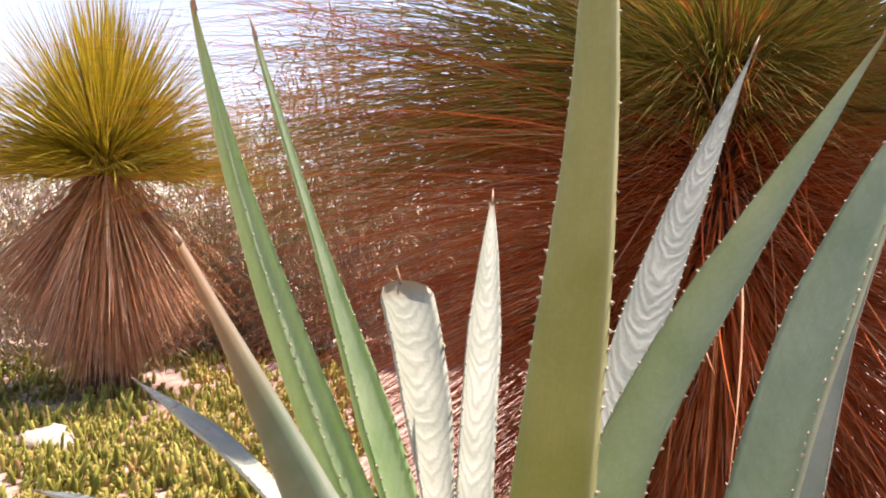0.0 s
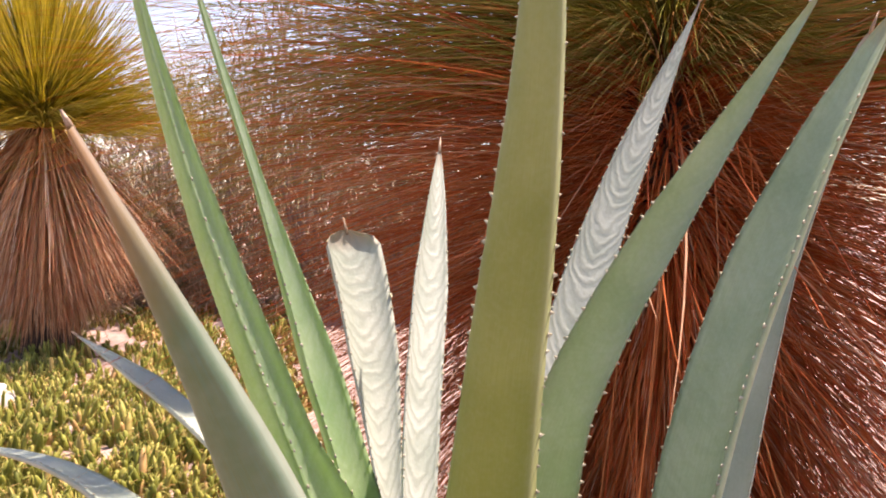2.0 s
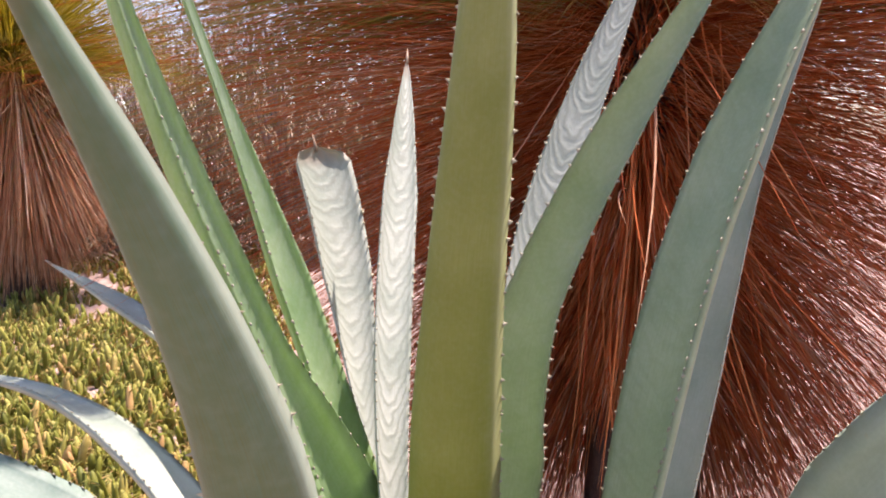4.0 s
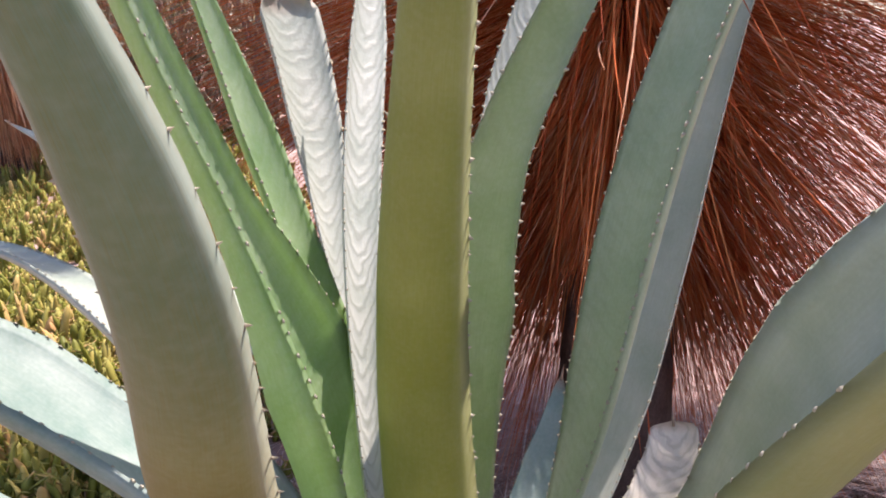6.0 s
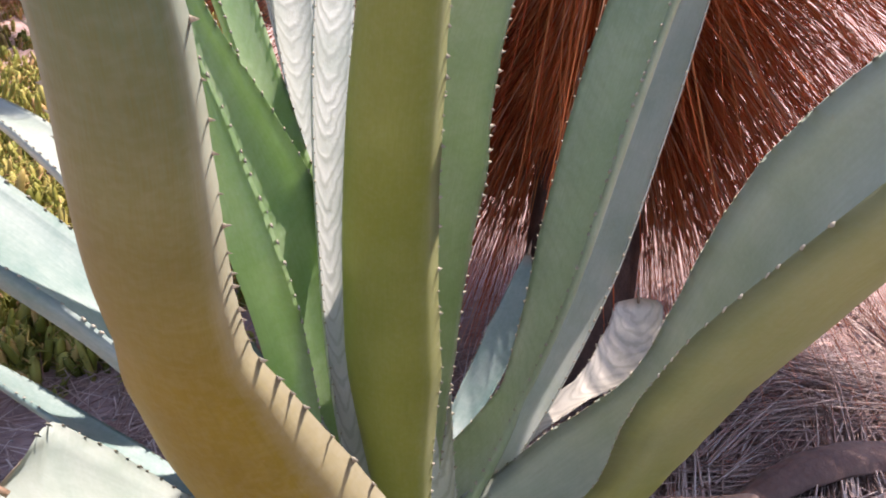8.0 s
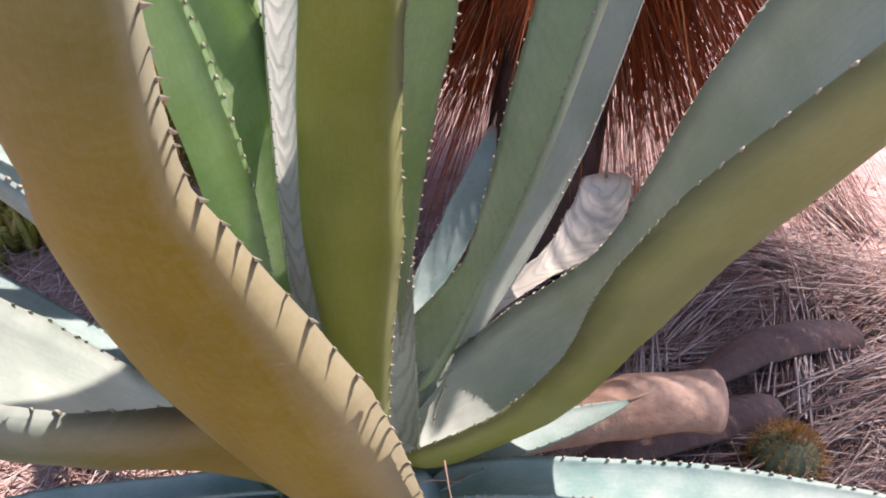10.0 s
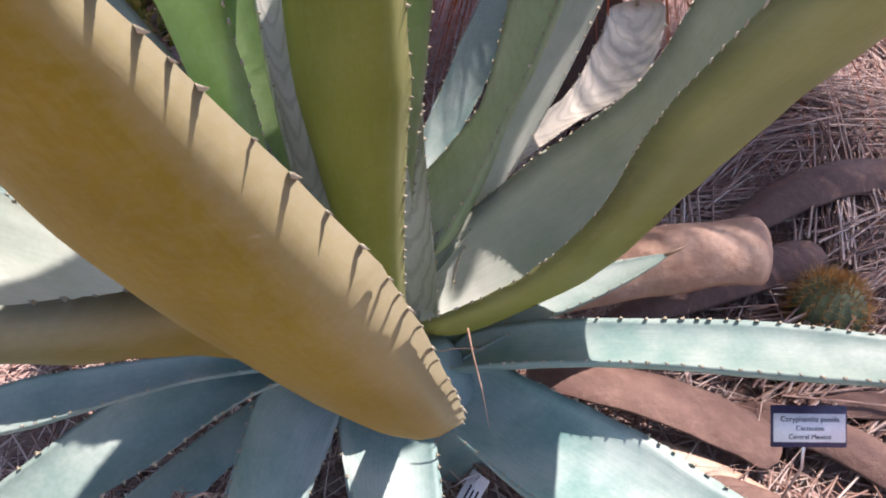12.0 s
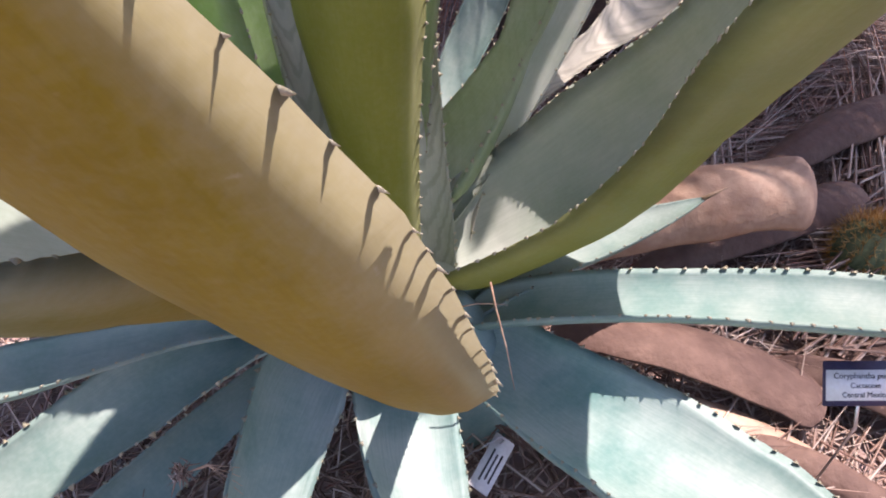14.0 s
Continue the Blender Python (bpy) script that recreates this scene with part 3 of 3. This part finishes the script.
def gravel():
    """Small angular stones and crumbs strewn over the bed."""
    rng = random.Random(40)
    verts, faces = [], []
    for _ in range(2600):
        x, y = rng.gauss(0.1, 1.1), rng.gauss(1.2, 0.9)
        r = 0.003 + 0.011 * rng.random() ** 3
        z = ground_height(x, y) + r * 0.3
        k = len(verts)
        for d in ((1, 0, 0), (0, 1, 0), (-1, 0, 0), (0, -1, 0), (0, 0, 0.8), (0, 0, -0.8)):
            verts.append((x + (d[0] + rng.uniform(-0.3, 0.3)) * r, y + (d[1] + rng.uniform(-0.3, 0.3)) * r, z + (d[2] + rng.uniform(-0.2, 0.2)) * r))
        for i in range(4):
            faces.append((k + i, k + (i + 1) % 4, k + 4))
            faces.append((k + (i + 1) % 4, k + i, k + 5))
    tagged(raw_mesh("gravel", verts, faces, rock_mat, smooth=False), "small pale stones scattered over the soil", "gravel", kind="stuff")


gravel()


def dead_leaf(p0, p1, p2, p3, width, arch, label, seed, lift=0.0, mat=None):
    """A dry agave leaf that has rolled over its length, thin and wrinkled."""
    p = [Vector(q) for q in (p0, p1, p2, p3)]
    bm = bmesh.new()
    rows = []
    n_s, n_a = 32, 26
    for i in range(n_s + 1):
        s = i / n_s
        c = bezier(p, s)
        d = (bezier(p, min(s + 0.02, 1)) - bezier(p, max(s - 0.02, 0))).normalized()
        side = d.cross(Vector((0, 0, 1))).normalized()
        up = side.cross(d)
        w = width * (0.45 + 0.55 * math.sin(math.pi * min(0.62, s * 0.75))) * (1 + 0.10 * noise.noise((seed, s * 6, 2))) * (1 if s < 0.93 else max(0.25, math.sqrt(max(0, 1 - ((s - 0.93) / 0.075) ** 2))))
        row = []
        for shell in (0, 1):
            for a in range(n_a + 1):
                v = -1 + 2 * a / n_a
                th = v * arch
                wob = 1 + 0.05 * noise.noise((seed + v * 2, s * 4, 1)) + 0.018 * noise.noise((seed + v * 9, s * 3, 4)) + 0.012 * noise.noise((seed + v * 21, s * 2.5, 9))
                r = w / (2 * max(0.4, math.sin(min(arch, 1.57)))) * wob - shell * 0.004
                row.append(bm.verts.new(c + side * (r * math.sin(th)) + up * (r * math.cos(th) - r * math.cos(arch) + lift)))
        rows.append(row)
    m = n_a + 1
    for r0, r1 in zip(rows, rows[1:]):
        for a in range(n_a):
            bm.faces.new((r0[a], r0[a + 1], r1[a + 1], r1[a]))
            bm.faces.new((r0[m + a + 1], r0[m + a], r1[m + a], r1[m + a + 1]))
        bm.faces.new((r0[m], r0[0], r1[0], r1[m]))
        bm.faces.new((r0[n_a], r0[m + n_a], r1[m + n_a], r1[n_a]))
    for r in (rows[0], rows[-1]):
        for a in range(n_a):
            q = (r[a], r[a + 1], r[m + a + 1], r[m + a])
            bm.faces.new(q if r is rows[0] else q[::-1])
    return tagged(link_mesh("dead_leaf", bm, mat or dead_leaf_mat), label, "dead leaf", "dead agave leaves")


dead_leaf((0.44, 1.31, 0.10), (0.60, 1.30, 0.165), (0.74, 1.285, 0.215), (0.865, 1.262, 0.205), 0.135, 1.75,
          "rolled beige dead agave leaf lying on the litter", 2)
dead_leaf((0.41, 1.15, 0.10), (0.54, 1.10, 0.13), (0.67, 1.06, 0.10), (0.79, 0.97, 0.05), 0.11, 0.6,
          "flat brown dead agave leaf under the living ones", 9, mat=shaded_brown_mat)
dead_leaf((0.49, 1.08, 0.04), (0.59, 1.01, 0.06), (0.67, 0.97, 0.05), (0.75, 0.89, 0.03), 0.05, 0.9,
          "narrow crumpled pinkish dead leaf on the soil", 14)
dead_leaf((0.94, 1.51, 0.05), (1.09, 1.58, 0.10), (1.27, 1.67, 0.09), (1.49, 1.69, 0.04), 0.12, 1.2,
          "broad brown dead leaf beside the grass tree", 21, mat=shaded_brown_mat)
dead_leaf((0.85, 1.08, 0.03), (0.95, 1.06, 0.05), (1.07, 1.04, 0.05), (1.21, 0.97, 0.03), 0.07, 1.0,
          "short brown dead leaf on the litter", 27, mat=shaded_brown_mat)

dead_leaf((0.61, 1.31, 0.03), (0.77, 1.34, 0.07), (0.94, 1.39, 0.08), (1.13, 1.44, 0.04), 0.115, 1.1,
          "brown dead leaf behind the rolled one, darkened for shade", 33, mat=shaded_brown_mat)
dead_leaf((0.75, 1.08, 0.03), (0.83, 1.04, 0.07), (0.91, 0.97, 0.06), (1.01, 0.86, 0.03), 0.09, 1.0,
          "curled brown dead leaf beneath the plant label", 45, mat=shaded_brown_mat)
dead_leaf((0.59, 1.00, 0.02), (0.68, 0.94, 0.05), (0.76, 0.86, 0.05), (0.85, 0.76, 0.02), 0.06, 1.2,
          "thin folded dead leaf on the soil, darkened brown for shade", 51, mat=shaded_brown_mat)

def fallen_strands():
    """Bundles of long dry grass-tree leaves heaped to the right of the rosette."""
    rng = np.random.default_rng(33)
    st, wy, le = [], [], []
    for _ in range(46):
        cx, cy, az = rng.uniform(0.75, 2.2), rng.uniform(0.95, 2.3), rng.normal(0.25, 0.55)
        for _ in range(45):
            x, y = cx + rng.normal(0, 0.05), cy + rng.normal(0, 0.05)
            st.append((x, y, ground_height(x, y) + rng.uniform(0.01, 0.07)))
            a = az + rng.normal(0, 0.10)
            e = rng.normal(0.05, 0.05)
            wy.append((math.cos(a) * math.cos(e), math.sin(a) * math.cos(e), math.sin(e)))
            le.append(rng.uniform(0.25, 0.7))
    n = len(le)
    tagged(strands("fallen_leaf_heap", np.array(st), np.array(wy), np.array(le), rng.uniform(0.05, 0.14, n), 0.006, straw_blades, rings=6, rng=rng, sway=0.06),
           "heaps of long dry fallen leaves over the soil", "litter", kind="stuff")


fallen_strands()

# ---- small cactus with golden spines ----
cactus_skin = plain("cactus_skin", (0.07, 0.10, 0.04), (0.14, 0.17, 0.07), 40, 0.6)
gold_spines = blades("gold_spines", [(0.0, (0.45, 0.20, 0.05)), (0.5, (0.68, 0.36, 0.09)), (1.0, (0.85, 0.62, 0.28))], share=0.3)


def cactus(x, y, r, seed):
    z = ground_height(x, y)
    thing = tagged(new("cactus"), "small round cactus covered in golden orange spines", "cactus")
    bm = bmesh.new()
    bmesh.ops.create_uvsphere(bm, u_segments=48, v_segments=24, radius=r)
    for v in bm.verts:
        a = math.atan2(v.co.y, v.co.x)
        k = 1 + 0.07 * math.cos(a * 16) * math.sin(math.acos(max(-1, min(1, v.co.z / r))))
        v.co = Vector((x + v.co.x * k, y + v.co.y * k, z + r * 0.85 + v.co.z))
    part("body", bm, cactus_skin, thing)
    rng = np.random.default_rng(seed)
    st, wy = [], []
    for i in range(16):
        for j in range(12):
            a, e = 2 * math.pi * i / 16, -0.5 + 2.0 * j / 11
            o = np.array([math.cos(a) * math.cos(e), math.sin(a) * math.cos(e), math.sin(e)])
            for _ in range(9):
                q = o + rng.normal(0, 0.45, 3)
                st.append(np.array([x, y, z + r * 0.85]) + o * r * 1.05)
                wy.append(q / np.linalg.norm(q))
    n = len(st)
    tagged(strands("spine_cover", np.array(st), np.array(wy), rng.uniform(0.012, 0.03, n), np.zeros(n), 0.0014, gold_spines, thing, rings=3, rng=rng), kind="stuff")


cactus(1.05, 1.275, 0.066, 5)

# ---- plant labels ----
white_plastic = plain("white_plastic", (0.70, 0.70, 0.70), (0.80, 0.80, 0.80), 30, 0.4, 0.05, third=(0.60, 0.58, 0.55))
dark_plastic = plain("dark_plastic", (0.035, 0.03, 0.07), (0.06, 0.05, 0.11), 30, 0.45, 0.05)
ink = plain("ink", (0.03, 0.03, 0.035), (0.05, 0.05, 0.05), 30, 0.6, 0.0)
metal, metal_tree, metal_bsdf = material("wire")
metal_bsdf.inputs["Metallic"].default_value = 1.0
metal_bsdf.inputs["Base Color"].default_value = (0.62, 0.62, 0.64, 1)
metal_bsdf.inputs["Roughness"].default_value = 0.35


def slab(bm, w, h, d, cx=0.0, cy=0.0, cz=0.0, bevel=0.0012):
    r = bmesh.ops.create_cube(bm, size=1, matrix=Matrix.Translation((cx, cy, cz)) @ Matrix.Diagonal((w, h, d, 1)))
    bmesh.ops.bevel(bm, geom=list({e for v in r["verts"] for e in v.link_edges}), offset=bevel, segments=2, affect="EDGES")


def lettering(text, size, x, y, z, parent):
    cu = bpy.data.curves.new("lettering", "FONT")
    cu.body, cu.size, cu.extrude, cu.align_x, cu.align_y = text, size, 0.0002, "CENTER", "CENTER"
    tmp = bpy.data.objects.new("lettering", cu)
    scene.collection.objects.link(tmp)
    me = bpy.data.meshes.new_from_object(tmp.evaluated_get(bpy.context.evaluated_depsgraph_get()))
    bpy.data.objects.remove(tmp)
    bpy.data.curves.remove(cu)
    me.materials.clear()
    me.materials.append(ink)
    ob = new("lettering", me)
    ob.parent = parent
    ob.location = (x, y, z)
    return ob


def plant_label():
    thing = tagged(new("plant_label"), "dark plastic plant label with a white printed strip, on a stake", "plant label")
    bm = bmesh.new()
    slab(bm, 0.106, 0.056, 0.003)
    part("plate", bm, dark_plastic, thing)
    bm = bmesh.new()
    slab(bm, 0.100, 0.038, 0.0012, 0, -0.002, 0.0024, 0.0004)
    strip = part("strip", bm, white_plastic, thing, "white printed paper strip")
    lettering("Coryphantha pumila", 0.0100, 0, 0.0095, 0.0033, strip)
    lettering("Cactaceae", 0.0095, 0, -0.0025, 0.0033, strip)
    lettering("Central Mexico", 0.0095, 0, -0.0140, 0.0033, strip)
    bm = bmesh.new()
    limb(bm, [(0, 0.02, -0.003), (0, -0.06, -0.02), (0, -0.16, -0.125), (0, -0.20, -0.17)], [0.0025, 0.0025, 0.0025, 0.001], 6)
    part("stake", bm, metal, thing)
    thing.matrix_world = pose(0.714, 0.866, 0.262, 48, 2, -8)


plant_label()


def hook_tag():
    thing = tagged(new("plant_tag"), "small white plastic plant tag with a bent wire hook", "plant tag")
    bm = bmesh.new()
    slab(bm, 0.085, 0.032, 0.002, bevel=0.0009)
    plate = part("plate", bm, white_plastic, thing)
    for k, length in ((0.006, 0.05), (-0.001, 0.04), (-0.008, 0.045)):
        bm = bmesh.new()
        slab(bm, length, 0.0028, 0.0005, -0.005, k, 0.0013, 0.0001)
        part("print_bar", bm, ink, plate)
    bm = bmesh.new()
    limb(bm, [(0.030, 0.004, -0.002), (0.034, 0.004, 0.012), (0.026, 0.014, 0.028), (0.008, 0.026, 0.032), (-0.004, 0.030, 0.018), (0.0, 0.03, 0.0), (0.0, 0.026, -0.06)], [0.0011] * 7, 6)
    part("wire_hook", bm, metal, thing)
    thing.matrix_world = pose(0.270, 0.945, 0.085, 28, -10, 50)


hook_tag()


# ---- dry flower head and grass stems caught on the leaves ----
def dry_flower():
    rng = np.random.default_rng(6)
    thing = tagged(new("dry_flower"), "dry straw-coloured flower head with thin stalks on a leaf", "dry flower")
    o = np.array([-0.115, 0.907, 0.222])
    n = 90
    wy = direction(rng.uniform(0, 6.28, n), rng.uniform(-0.4, 1.3, n))
    tagged(strands("floret_cluster", o + rng.normal(0, 0.004, (n, 3)), wy, rng.uniform(0.008, 0.02, n), rng.uniform(0, 0.3, n), 0.003, straw_blades, thing, rings=3, rng=rng), kind="stuff")
    for k in range(4):
        bm = bmesh.new()
        limb(bm, [tuple(o), (o[0] + 0.03, o[1] + 0.002 * k, o[2] + 0.012 - 0.004 * k), (o[0] + 0.065, o[1] - 0.006 * k, o[2] - 0.004 - 0.01 * k)], [0.0008, 0.0007, 0.0004], 5)
        part("stalk", bm, dead_leaf_mat, thing)


dry_flower()


def grass_stem(pts, r):
    bm = bmesh.new()
    limb(bm, pts, [r, r, r * 0.8, r * 0.4], 6)
    tagged(link_mesh("dry_grass", bm, dead_leaf_mat), "thin dry grass stem fallen into the rosette", "grass stem", "fallen stems")


grass_stem([(0.272, 1.021, 0.36), (0.278, 1.010, 0.325), (0.290, 0.988, 0.27), (0.302, 0.977, 0.20)], 0.0013)
grass_stem([(0.243, 1.070, 0.27), (0.266, 1.067, 0.276), (0.288, 1.064, 0.276), (0.310, 1.063, 0.27)], 0.0009)
grass_stem([(0.250, 1.009, 0.23), (0.257, 1.005, 0.22), (0.263, 1.000, 0.21), (0.270, 0.997, 0.20)], 0.0008)
